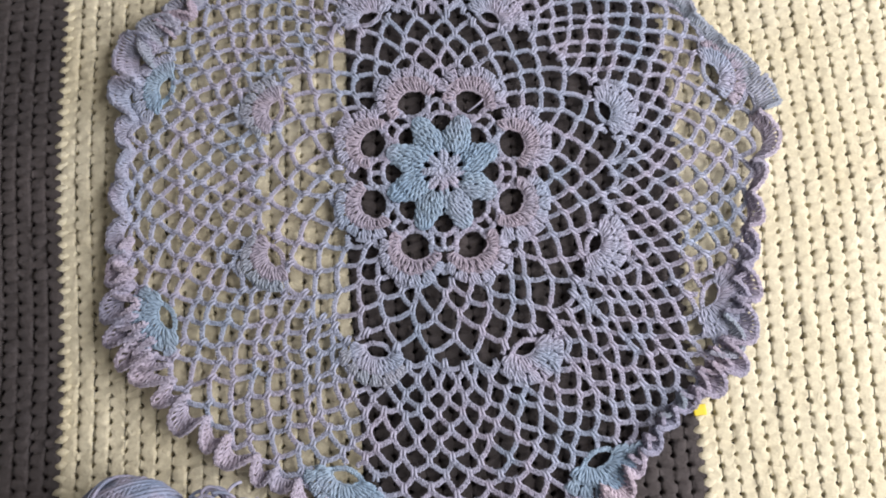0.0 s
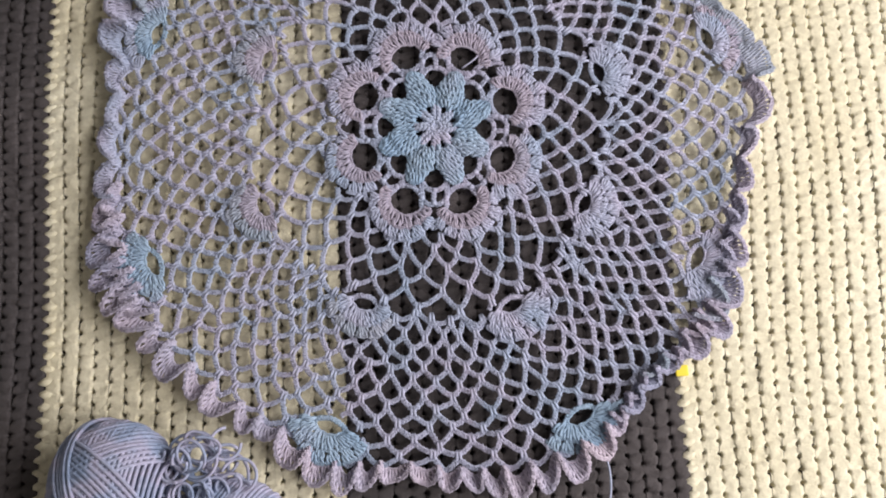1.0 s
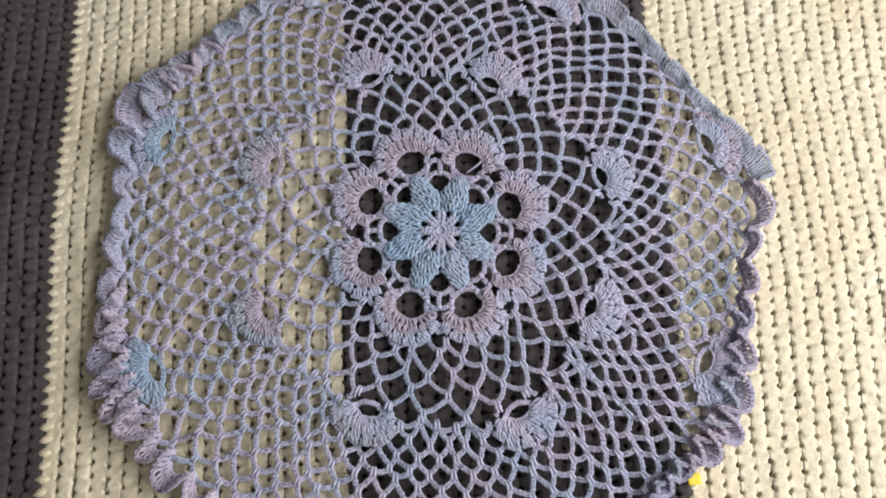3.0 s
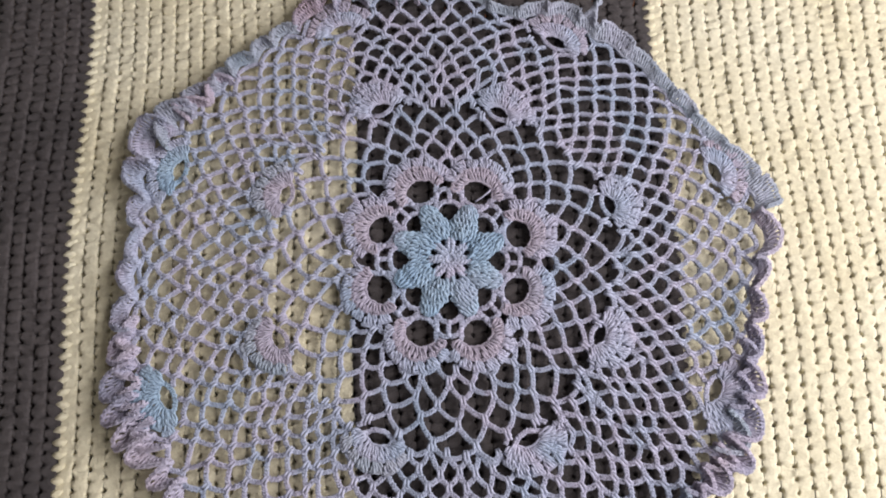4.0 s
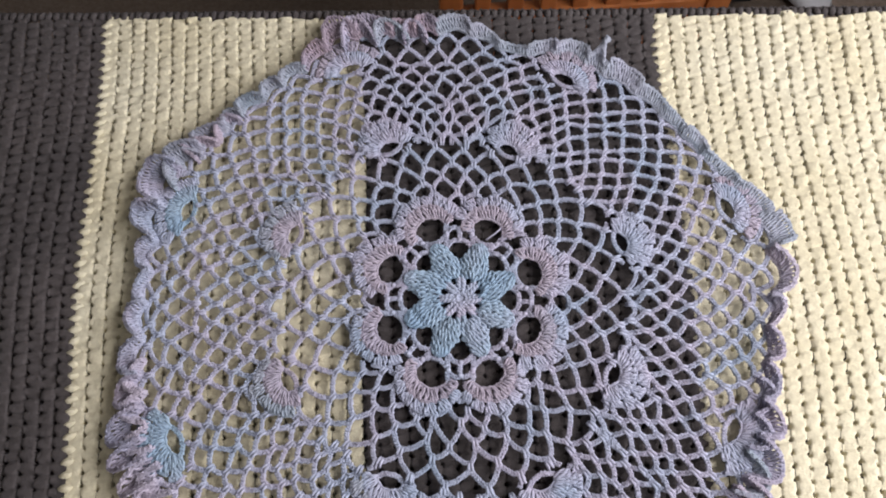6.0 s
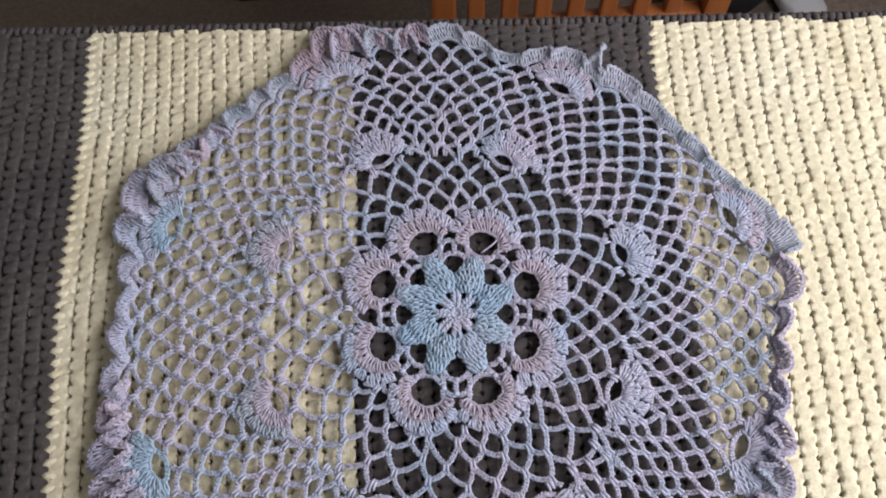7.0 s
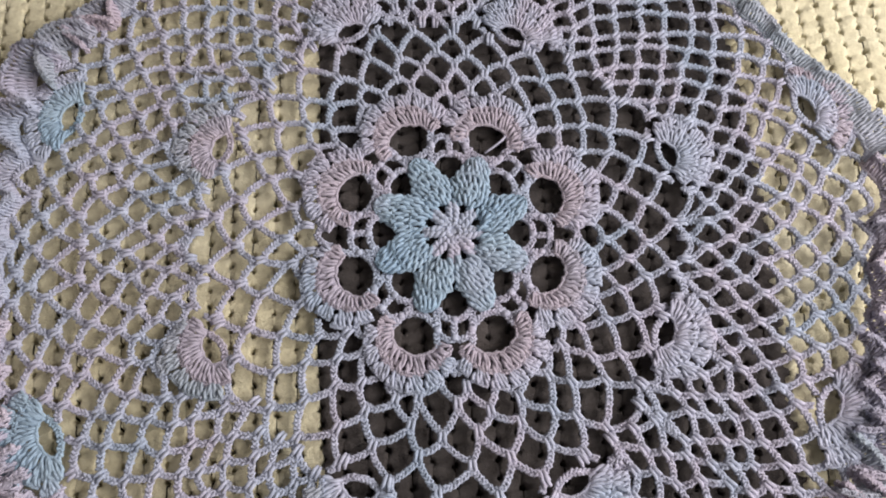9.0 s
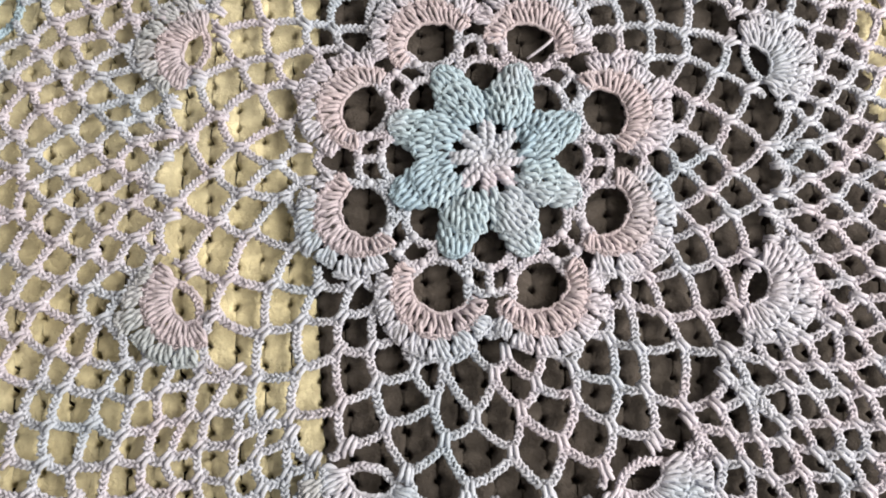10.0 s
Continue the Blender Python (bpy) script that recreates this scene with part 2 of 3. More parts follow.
# ---- blanket ----
ROWP, STP = 0.0102, 0.0081      # spacing of crochet rows and of stitches in a row
EDGE_L, EDGE_R, EDGE_N = -0.47, 0.375, -0.42


def far_edge(x):
    return 0.260 - 0.086 * (x + 0.262)


def lay(x, y):
    """The blanket fans out and is pulled slightly askew where it lies."""
    return x + 0.14 * (x + 0.262) * y + 0.0022 * np.sin(y * 21 + x * 9), y


def rib(xl, width, ph0, ph1, ridge, teeth, relief):
    """One row of crochet: a soft band swelling at every stitch, pierced between the stitches along both edges."""
    ys = np.arange(EDGE_N, far_edge(xl + width / 2) + rng.normal(0, 0.0012), 0.00115)
    U, Y = np.meshgrid(np.array((0, 0.045, 0.09, 0.15, 0.28, 0.5, 0.72, 0.85, 0.91, 0.955, 1)), ys)
    V = Y / STP + (1 - U) * ph0 + U * ph1 + 0.05 * np.sin(Y * 60 + xl * 300)
    near = np.minimum(U, 1 - U)
    away = np.abs((V % 1.0) - 0.5)
    pit = np.exp(-((near / 0.105) ** 4)) * np.exp(-((away / 0.105) ** 4))
    pillow = 1 - np.exp(-((away / 0.13) ** 2)) * (0.35 + 0.65 * np.abs(2 * U - 1) ** 1.5)
    each = rng.normal(0, 1, 200)[(np.floor(V + 0.5).astype(int)) % 200]
    skin = rng.normal(0, 1, U.shape)
    skin = sum(np.roll(np.roll(skin, a, 0), b, 1) for a in (-1, 0, 1) for b in (-1, 0, 1)) / 9
    Z = -0.0010 + 0.0002 * ridge - 0.0004 * np.abs(2 * U - 1) ** 4.0 + 0.0011 * relief * (pillow - 1) + (0.00050 * each + 0.0009 * skin) * (1 - np.abs(2 * U - 1) ** 4) - 0.0095 * pit
    X = xl + U * width + 0.00012 * np.sin(2 * math.pi * V) + 0.0003 * np.sin(Y * 170 + xl * 900)
    X, Y2 = lay(X, Y)
    ny, nu = U.shape
    idx = np.arange(ny * nu).reshape(ny, nu)
    quads = np.stack([idx[:-1, :-1], idx[:-1, 1:], idx[1:, 1:], idx[1:, :-1]], -1).reshape(-1, 4)
    deep = pit.reshape(-1)[quads].min(1) > 0.45
    m = Mesh()
    m.add(np.stack([X, Y2, Z], -1).reshape(-1, 3), quads[~deep])
    if teeth:
        for n in range(int((ys[-1] - EDGE_N) / STP)):
            y = EDGE_N + (n + 0.5 - (ph0 % 1)) * STP
            tx, ty = lay(xl - 0.0002, y)
            m.lump((tx, ty, -0.0020), 0.0056, 0.0031, 0.0024, rng.normal(0.15, 0.15), 9, 6, 0.05, rng, 0.15, 1.35)
    return m


blanket = thing("blanket", "chunky crocheted blanket with cream and charcoal stripes", "blanket")
rng = np.random.default_rng(4)
stripes = [(EDGE_L, -0.262, "charcoal"), (-0.262, -0.066, "cream"), (-0.066, 0.156, "charcoal"), (0.156, EDGE_R, "cream")]
for x0, x1, tone in stripes:
    material = M_CREAM if tone == "cream" else M_GREY
    rows = round((x1 - x0) / ROWP)
    pitch = (x1 - x0) / rows
    hem = Mesh()
    for xc in (x0 + 0.3 * pitch, x1 - 0.3 * pitch):
        hem.tube([(*lay(xc, y), -0.0080) for y in np.linspace(EDGE_N, far_edge(xc) - 0.004, 40)], 0.0030, 6)
    st = part("stripe", hem, material, blanket, tone + " stripe of soft chenille yarn")
    phase = rng.uniform(0, 1)
    for k in range(rows):
        ridge = 1 if k % 2 else -1
        nxt = phase + ridge * rng.uniform(0.22, 0.45)
        part("rib", rib(x0 + k * pitch, pitch, phase, nxt, ridge, tone == "cream" and k == 0, 0.70 if tone == "cream" else 2.3), material, st)
        phase = nxt
border = Mesh()
x = EDGE_L
while x < EDGE_R:
    X, Y = lay(x, far_edge(x) + 0.0022)
    border.lump((X, Y, -0.0032 + rng.normal(0, 0.0004)), 0.0040, 0.0030, 0.0030, 1.2 + rng.normal(0, 0.2), 10, 6, 0.06, rng, 0.0, 0.9)
    x += 0.0058 + rng.normal(0, 0.0004)
border.braid([(*lay(x, far_edge(x) + 0.0058), -0.0050) for x in np.linspace(EDGE_L, EDGE_R, 60)], 0.0022, 0.0110, 0.0025)
part("border", border, M_GREY, blanket, "charcoal crocheted border along the far edge")

# ---- doily ----
# per sector, from the first fan going counter-clockwise: turn in degrees and radius of the fans of each ring
HOLE_TURN = (-5.5, -2.0, -3.8, -5.4, -2.3, -2.3, -8.6, -9.0)
HOLE_R = (0.0490, 0.0520, 0.0540, 0.0522, 0.0522, 0.0555, 0.0545, 0.0488)
MID_TURN = (-6.8, 1.5, -2.8, -4.2, -0.3, -2.2, -4.5, -10.5)
MID_R = (0.115, 0.116, 0.125, 0.124, 0.125, 0.127, 0.129, 0.1095)
OUT_TURN = (-7.5, -6.2, -2.2, -0.8, 0.8, 0.3, -0.9, -9.6)
OUT_R = (0.197, 0.190, 0.203, 0.206, 0.208, 0.210, 0.213, 0.193)
# how far out the edging lies, every ten degrees from the side nearest the window, counter-clockwise
RIM = (0.210, 0.227, 0.228, 0.212, 0.209, 0.2155, 0.220, 0.2225, 0.208, 0.2345, 0.2355, 0.2535, 0.231, 0.2265, 0.2305, 0.2450, 0.238, 0.223,
       0.2215, 0.230, 0.243, 0.2415, 0.2385, 0.236, 0.2345, 0.248, 0.232, 0.236, 0.2455, 0.2435, 0.228, 0.218, 0.227, 0.2305, 0.2185, 0.210)
R_HOLE, R_MID, R_OUT, R_RIM = 0.0525, 0.1215, 0.205, 0.229
DZ = 0.0042


def ring_value(values, a, start=22.5):
    """Smooth interpolation round the ring of values set evenly from the angle start."""
    n = len(values)
    u = (a - start) / 360.0 * n
    i = math.floor(u)
    f = u - i
    p0, p1, p2, p3 = (values[(i + k) % n] for k in (-1, 0, 1, 2))
    return p1 + 0.5 * f * (p2 - p0 + f * (2 * p0 - 5 * p1 + 4 * p2 - p3 + f * (3 * (p1 - p2) + p3 - p0)))


def warp(r, a):
    """From the doily's even pattern (radius, degrees) to where the work lies on the blanket."""
    knots = (0.0, R_HOLE, R_MID, R_OUT, R_RIM)
    turns = (ring_value(HOLE_TURN, a), ring_value(HOLE_TURN, a), ring_value(MID_TURN, a), ring_value(OUT_TURN, a), ring_value(OUT_TURN, a))
    radii = (0.0, ring_value(HOLE_R, a), ring_value(MID_R, a), ring_value(OUT_R, a), ring_value(RIM, a, 0.0))
    turn, rad = float(np.interp(r, knots, turns)), float(np.interp(r, knots, radii))
    if r > R_RIM:
        rad += r - R_RIM
    th = radians(a + turn)
    return np.array((rad * math.cos(th), rad * math.sin(th)))


def at(r, a, z=DZ):
    p = warp(r, a)
    return np.array((p[0], p[1], z))


def arc(p, q, bulge, n=9, lift=0.0008):
    """Chain from p to q that bows out towards bulge, a point of the same plane."""
    t = np.linspace(0, 1, n)[:, None]
    c = 2 * np.asarray(bulge) - 0.5 * (np.asarray(p) + np.asarray(q))
    c = 0.75 * c + 0.25 * np.asarray(bulge)
    line = (1 - t) ** 2 * p + 2 * t * (1 - t) * c + t ** 2 * q
    line[:, 2] += lift * np.sin(t[:, 0] * math.pi)
    return line


doily = thing("doily", "round crocheted lace doily in space-dyed lilac and blue cotton", "doily")
CHAIN = 0.00150


def post(mesh, p, q, w=0.0011, pitch=0.0050):
    """One tall crochet stitch from p to q, with its knot at the head."""
    mid = 0.5 * (p + q) + np.array((0, 0, 0.0009))
    mesh.rope([p, mid, q], w, pitch, 2, 5, 0.0012, drng.uniform(-0.6, 0.2))


# centre: ring, spokes
m = Mesh()
m.rope([at(0.0033, a, DZ + 0.0006) for a in np.linspace(0, 360, 25)], 0.0014, 0.004)
m.lump(at(0, 0, DZ - 0.0004), 0.0034, 0.0034, 0.0013, 0, 14, 6, 0.06, drng)
part("centre_ring", m, M_NET, doily)
for k in range(8):
    a = 45 + 45 * k
    m = Mesh()
    m.rope(arc(at(0.0046, a - 12), at(0.0138, a - 4), at(0.0092, a - 10)), 0.0017, 0.0050)
    m.rope(arc(at(0.0046, a + 12), at(0.0138, a + 4), at(0.0092, a + 10)), 0.0017, 0.0050)
    for e in (-5, 5):
        m.lump(at(0.0142, a + e, DZ + 0.0005), 0.0019, 0.0014, 0.0013, radians(a), 8, 5, 0.05, drng)
    part("spoke", m, M_NET, doily)

# petals: three rows of tall stitches, the last one drawn together into the tip
for k in range(8):
    a = 22.5 + 45 * k
    m = Mesh()
    slope = drng.uniform(-0.0010, 0.0010)
    skew, tilt = drng.uniform(-2.5, 2.5), drng.uniform(-1, 1)
    for r0, r1, w0, w1, n in ((0.0142, 0.0218, 0.0034, 0.0070, 5), (0.0208, 0.0302, 0.0070, 0.0100, 8), (0.0290, 0.0396, 0.0086, 0.0054, 7)):
        tops = []
        for u in np.linspace(-1, 1, n):
            bow = 0.0030 * (1 - u * u) - 0.0016 + 0.0008 * tilt * u
            puff = 0.0012 * (1 - u * u) + slope * u
            p = at(r0 + bow, a + math.degrees(u * w0 / r0) + skew * r0 / 0.04, DZ + puff)
            q = at(r1 + bow, a + math.degrees(u * w1 / r1) + skew * r1 / 0.04, DZ + 0.0008 + puff + drng.normal(0, 0.0002))
            post(m, p, q, 0.00136, 0.0095)
            tops.append(q + np.array((0, 0, 0.0007)))
        m.braid(tops, 0.0010, 0.0040)
    part("petal", m, M_BLUE, doily, "pale blue petal of tall stitches")

# chains between petals and the pink fans
for k in range(8):
    a = 22.5 + 45 * k
    m = Mesh()
    right, left, nxt = at(0.0475, a + 11.5), at(0.0475, a - 11.5), at(0.0475, a + 33.5)
    valley, crown = at(0.0420, a + 22.5), at(0.0505, a + 22.5)
    for line in (arc(right, left, at(0.0420, a), 13), arc(at(0.0375, a + 9), valley, at(0.0415, a + 15)), arc(at(0.0375, a + 36), valley, at(0.0415, a + 30)), arc(valley, crown, at(0.0465, a + 22.0), 6),
                 arc(right, crown, at(0.0515, a + 17)), arc(nxt, crown, at(0.0515, a + 28)), arc(right, at(0.0390, a + 8), at(0.0435, a + 10)), arc(nxt, at(0.0390, a + 37), at(0.0435, a + 35)),
                 arc(right, at(0.0600, a + 17.5), at(0.0540, a + 12.5)), arc(nxt, at(0.0600, a + 27.5), at(0.0540, a + 32.5)), arc(at(0.0600, a + 17.5), at(0.0665, a + 22.5), at(0.0640, a + 19)), arc(at(0.0600, a + 27.5), at(0.0665, a + 22.5), at(0.0640, a + 26))):
        m.braid(line, CHAIN)
    for c in (right, nxt, valley, crown):
        m.lump(c + (0, 0, 0.0006), 0.0020, 0.0018, 0.0016, 0, 7, 5, 0.05, drng)
    part("chain_motif", m, M_NET, doily)


def fan(a, r, hole, rims, counts, spreads, materials, name, closed):
    """A shell worked round a D-shaped hole: a close row of tall stitches, then a looser row of clusters.
    hole and rims are half sizes, outwards and sideways."""
    c = at(r, a)
    out = at(r + 0.006, a) - c
    out /= np.linalg.norm(out)
    side = np.array((-out[1], out[0], 0))
    lean = drng.normal(0, 4)

    def on(size, deg, z):
        th = radians(deg)
        return c + out * size[0] * math.cos(th) + side * size[1] * math.sin(th) + np.array((0, 0, z))

    first, second = Mesh(), Mesh()
    tops = []
    for u in np.linspace(-1, 1, counts[0]):
        deg = u * spreads[0] + lean + drng.normal(0, 1.2)
        q = on(rims[0], deg, 0.0013 + drng.uniform(0, 0.0006))
        post(first, on(hole, deg, 0.0004), q, 0.00122, 0.0115)
        tops.append(q + np.array((0, 0, 0.0004)))
    first.braid(tops, 0.0012, 0.0046)
    first.rope([on((hole[0] - 0.0002, hole[1] - 0.0002), u, 0.0009) for u in np.linspace(-spreads[0] + lean, spreads[0] + lean, 17)], 0.0009, 0.003)
    if closed:
        e0, e1 = on(hole, spreads[0] + 4 + lean, 0), on(hole, -spreads[0] - 4 + lean, 0)
        first.braid(arc(e0, e1, 0.5 * (e0 + e1) - out * 0.0038, 11), CHAIN)
    part(name, first, materials[0], doily)
    clusters = counts[1]
    half = spreads[1] / clusters
    for i in range(clusters):
        mid = -spreads[1] + half * (2 * i + 1) + lean * 0.6
        far = 1 + drng.normal(0, 0.05)
        for e in (-0.62, -0.2, 0.2, 0.62):
            p = on((rims[0][0] - 0.0004, rims[0][1] - 0.0004), mid + e * half * 0.70, 0.0010)
            q = on((rims[1][0] * far, rims[1][1] * far), mid + e * half * 1.15, 0.0008 + drng.uniform(0, 0.0010))
            post(second, p, q, 0.00120, 0.0085)
        second.braid([on((rims[1][0] * far, rims[1][1] * far), mid + e * half * 1.25, 0.0016) for e in (-0.7, -0.3, 0.3, 0.7)], 0.0011, 0.0044)
    part(name + "_edge", second, materials[1], doily)


for k in range(8):
    a = 22.5 + 45 * k
    fan(a, R_HOLE, (0.0096, 0.0114), ((0.0190, 0.0175), (0.0266, 0.0240)), (22, 7), (94, 82), (M_PINK, M_NET), "inner_fan", False)
    fan(a, R_MID, (0.0066, 0.0086), ((0.0160, 0.0174), (0.0244, 0.0226)), (21, 6), (84, 74), (M_PINK if k in (3, 4) else M_NET, M_SLATE if k in (3, 4, 5) else M_NET), "middle_fan", True)
    fan(a, R_OUT - 0.003, (0.0066, 0.0096), ((0.0158, 0.0194), (0.0240, 0.0262)), (24, 7), (86, 80), (M_BLUE if k in (3, 4, 5, 6) else M_NET, M_BLUE if k in (4, 5, 6) else M_PINK if k in (0, 1, 2) else M_NET), "outer_fan", True)

# each shell: where its hole lies, and its half sizes inwards, outwards and sideways
SHELLS = ((R_HOLE, 0.0090, 0.0240, 0.0205), (R_MID, 0.0046, 0.0212, 0.0185), (R_OUT - 0.003, 0.0046, 0.0205, 0.0215))


def blocked(r, a):
    """Whether a place of the pattern lies within a shell or its hole."""
    d = (a - 22.5 + 22.5) % 45 - 22.5
    for ring, inward, outward, side in SHELLS:
        dx, dy = r - ring, radians(d) * r
        if math.hypot(dx / (outward if dx > 0 else inward), dy / (side if dx > 0 else 0.0100)) < 1:
            return True
    return False


def rise(h):
    """Height of a chain loop, 0 at its feet and 1 at its top, h from 1 to 0 to 1 along it."""
    return 1 - h ** 1.5


KNOT = 0.0030


def net(radii, count, spare, base=0.0, feet=None):
    """Rounds of chain loops, each hung from the tops of the loops before; loops of the first spare rounds are single parts, the rest is joined."""
    step = 360.0 / count
    jit = {}
    rest = Mesh()

    def slip(j, a):
        key = (j, round(a % 360, 2))
        if key not in jit:
            jit[key] = drng.normal(0, 0.0014, 3) * (1, 1, 0.45)
        return jit[key]

    for j in range(len(radii) - 1):
        shift = base + 0.5 * step * (j % 2)
        r1 = radii[j + 1]

        def foot(a):
            return radii[j] if j or feet is None else feet(a)

        for i in range(count):
            a0 = i * step + shift
            r0, r2 = foot(a0), foot(a0 + step)
            m = Mesh() if j < spare else rest
            before = m.n
            line = []
            for t in np.linspace(0, 1, 15):
                h = abs(2 * t - 1)
                up = rise(h)
                a = a0 + t * step
                low = (r0 if t < 0.5 else r2) + KNOT
                r = low + (r1 - low) * up
                w = np.clip(np.array((1 - 2 * t, 1 - h, 2 * t - 1)), 0, 1)
                p = at(r, a, DZ + 0.0007 * up) + w[0] * slip(j, a0) + w[1] * slip(j + 1, a0 + step / 2) + w[2] * slip(j, a0 + step)
                line.append(None if blocked(r, a) else p)
            run = []
            for p in line + [None]:
                if p is None:
                    if len(run) > 2:
                        m.braid(run, CHAIN * (1 + drng.normal(0, 0.05)), 0.0056, 0.0011, drng.uniform(0, 6))
                    run = []
                else:
                    run.append(p)
            if not blocked(r0, a0):
                c = at(r0, a0) + slip(j, a0)
                out = at(r0 + 0.003, a0) - at(r0, a0)
                out /= np.linalg.norm(out)
                side = np.array((-out[1], out[0], 0))
                for e in (side * -0.0010, side * 0.0010):
                    m.tube([c - out * 0.0022 + e * 0.7 + (0, 0, -0.0004), c + e + (0, 0, 0.0013), c + out * (KNOT - 0.0006) + e * 1.1 + (0, 0, 0.0012), c + out * (KNOT + 0.0012) + e * 1.6 + (0, 0, 0.0002)], (0.0008, 0.0010, 0.0010, 0.0008), 6)
            if j < spare and m.n > before:
                part("chain_loop", m, M_NET, doily)
    if rest.n:
        tagged(part("lace_net", rest, M_NET, doily), "open lace netting of chain loops", "", "", "stuff")


INNER = [0.0690, 0.0795, 0.0905, 0.1025, 0.1150, 0.1265]
net(INNER, 32, 5, 5.625)


def on_last_round(a):
    """How far out the last round of the inner net reaches at the angle a."""
    t = ((a - 5.625) / 11.25) % 1.0
    return INNER[-2] + (INNER[-1] - INNER[-2]) * rise(abs(2 * t - 1)) - 0.0008


net([0.1240, 0.1325, 0.1420, 0.1515, 0.1608, 0.1703, 0.1798, 0.1893, 0.1990, 0.2085, 0.2170], 72, 2, 2.5, on_last_round)

# ruffled edging, one scallop after another: stretch in degrees, number of scallops, how far they rise, how flat they lie
STRETCHES = ((-8, 13, 3, 1.1, 38), (13, 61, 7, 0.35, 4), (61, 65, 1, 0.4, 20), (65, 94, 5, 0.6, 10), (94, 120, 5, 0.75, 14), (120, 150, 6, 0.9, 20),
             (150, 200, 8, 1.35, 8), (200, 236, 8, 1.1, 24), (236, 262, 6, 1.0, 16), (262, 300, 9, 1.0, 14), (300, 330, 5, 1.1, 22), (330, 352, 3, 1.0, 32))
TONES = ((-2, M_LILAC), (12, M_PALE), (61, M_SLATE), (66, M_SLATE), (94, M_SLATE), (118, M_MAUVE), (152, M_SLATE), (190, M_NET), (203, M_LILAC), (300, M_PALE), (318, M_RUFFLE), (361, M_LILAC))
WIDE = 0.0118
bounds, rises, lies = [], [], []
for lo, hi, count, up, lie in STRETCHES:
    cuts = np.cumsum(np.r_[0, drng.uniform(0.7, 1.3, count)])
    for e in range(count):
        bounds.append(lo + (hi - lo) * cuts[e] / cuts[-1])
        rises.append(up * drng.uniform(0.7, 1.25))
        lies.append(lie + drng.normal(0, 5))
bounds.append(bounds[0] + 360)


def scallop(name, a0, a1, rising, lying, size, base, tone):
    """One wave of the edging from a0 to a1: rising and lying hold the values of the wave before, this one and the next."""
    posts = max(7, int(radians(a1 - a0) * 0.23 / 0.0021 * (1 + 0.3 * rising[1])))
    drift = drng.uniform(-0.9, 0.9)
    m = Mesh()
    heads, feet, mids = [], [], []
    for i in range(posts + 1):
        u = i / posts
        a = a0 + (a1 - a0) * u
        near = 0.5 * abs(2 * u - 1) ** 2
        h = rising[1] * (1 - near) + near * rising[2 if u > 0.5 else 0]
        lie = lying[1] * (1 - near) + near * lying[2 if u > 0.5 else 0]
        fold = 0.5 + 0.5 * math.cos(2 * math.pi * u + drift * math.sin(math.pi * u))
        tip = radians(min(104, lie + 78 * h * fold ** 1.2))
        curl = radians(min(60, lie + 40 * h * fold))
        reach = WIDE * size * (1 + drng.normal(0, 0.03))
        spread = (a1 - a0) * 0.12 * min(h, 1.1) * math.sin(2 * math.pi * (u - 0.5))
        r_foot = base + 0.0036 * (1 - fold) * min(h, 1.2) - 0.0030 * fold ** 5 * min(h, 1.2)
        foot_p = at(r_foot, a, DZ + 0.0006)
        mid = at(r_foot + 0.5 * reach * math.cos(curl), a + 0.4 * spread, DZ + 0.0010 + 0.5 * reach * math.sin(curl))
        head = at(r_foot + reach * (0.5 * math.cos(curl) + 0.5 * math.cos(tip)), a + spread, DZ + 0.0012 + 0.42 * reach * (math.sin(curl) + math.sin(tip)))
        feet.append(foot_p)
        heads.append(head)
        mids.append(mid)
        m.rope([foot_p, 0.5 * (foot_p + mid) + np.array((0, 0, 0.0004)), mid, 0.5 * (mid + head) + np.array((0, 0, 0.0004)), head], 0.00116, 0.0110, 2, 4, 0.0016, drng.uniform(-0.5, 0.3))
    m.braid(heads, 0.0014, 0.0046)
    m.braid(mids, 0.0007, 0.0046)
    m.rope(feet, 0.0012, 0.0036)
    part(name, m, tone, doily)


for w in range(len(rises)):
    a0, a1 = bounds[w], bounds[w + 1]
    centre = 0.5 * (a0 + a1)
    nxt = (w + 1) % len(rises)
    tone = next(y for limit, y in TONES if centre < limit)
    size = drng.uniform(0.8, 1.15) * (0.78 if 214 < centre < 300 else 0.85 if 300 < centre < 330 else 0.72 if 61 < centre < 150 else 0.95)
    scallop("ruffle_scallop", a0, a1, (rises[w - 1], rises[w], rises[nxt]), (lies[w - 1], lies[w], lies[nxt]), size, R_RIM - 0.0112, tone)
    # along these stretches the edging doubles back on itself
    if 97 < centre < 117 or 140 < centre < 158 or 190 < centre < 214 or 302 < centre < 350:
        half = 0.5 * (a1 - a0)
        scallop("ruffle_frill", a0 - half * 0.9, a1 - half * 0.9, (1.1, 1.2, 1.1), (42, 42, 42), 0.62, R_RIM - 0.0138, M_PALE if 190 < centre < 214 else M_LILAC if w % 3 else M_SLATE)

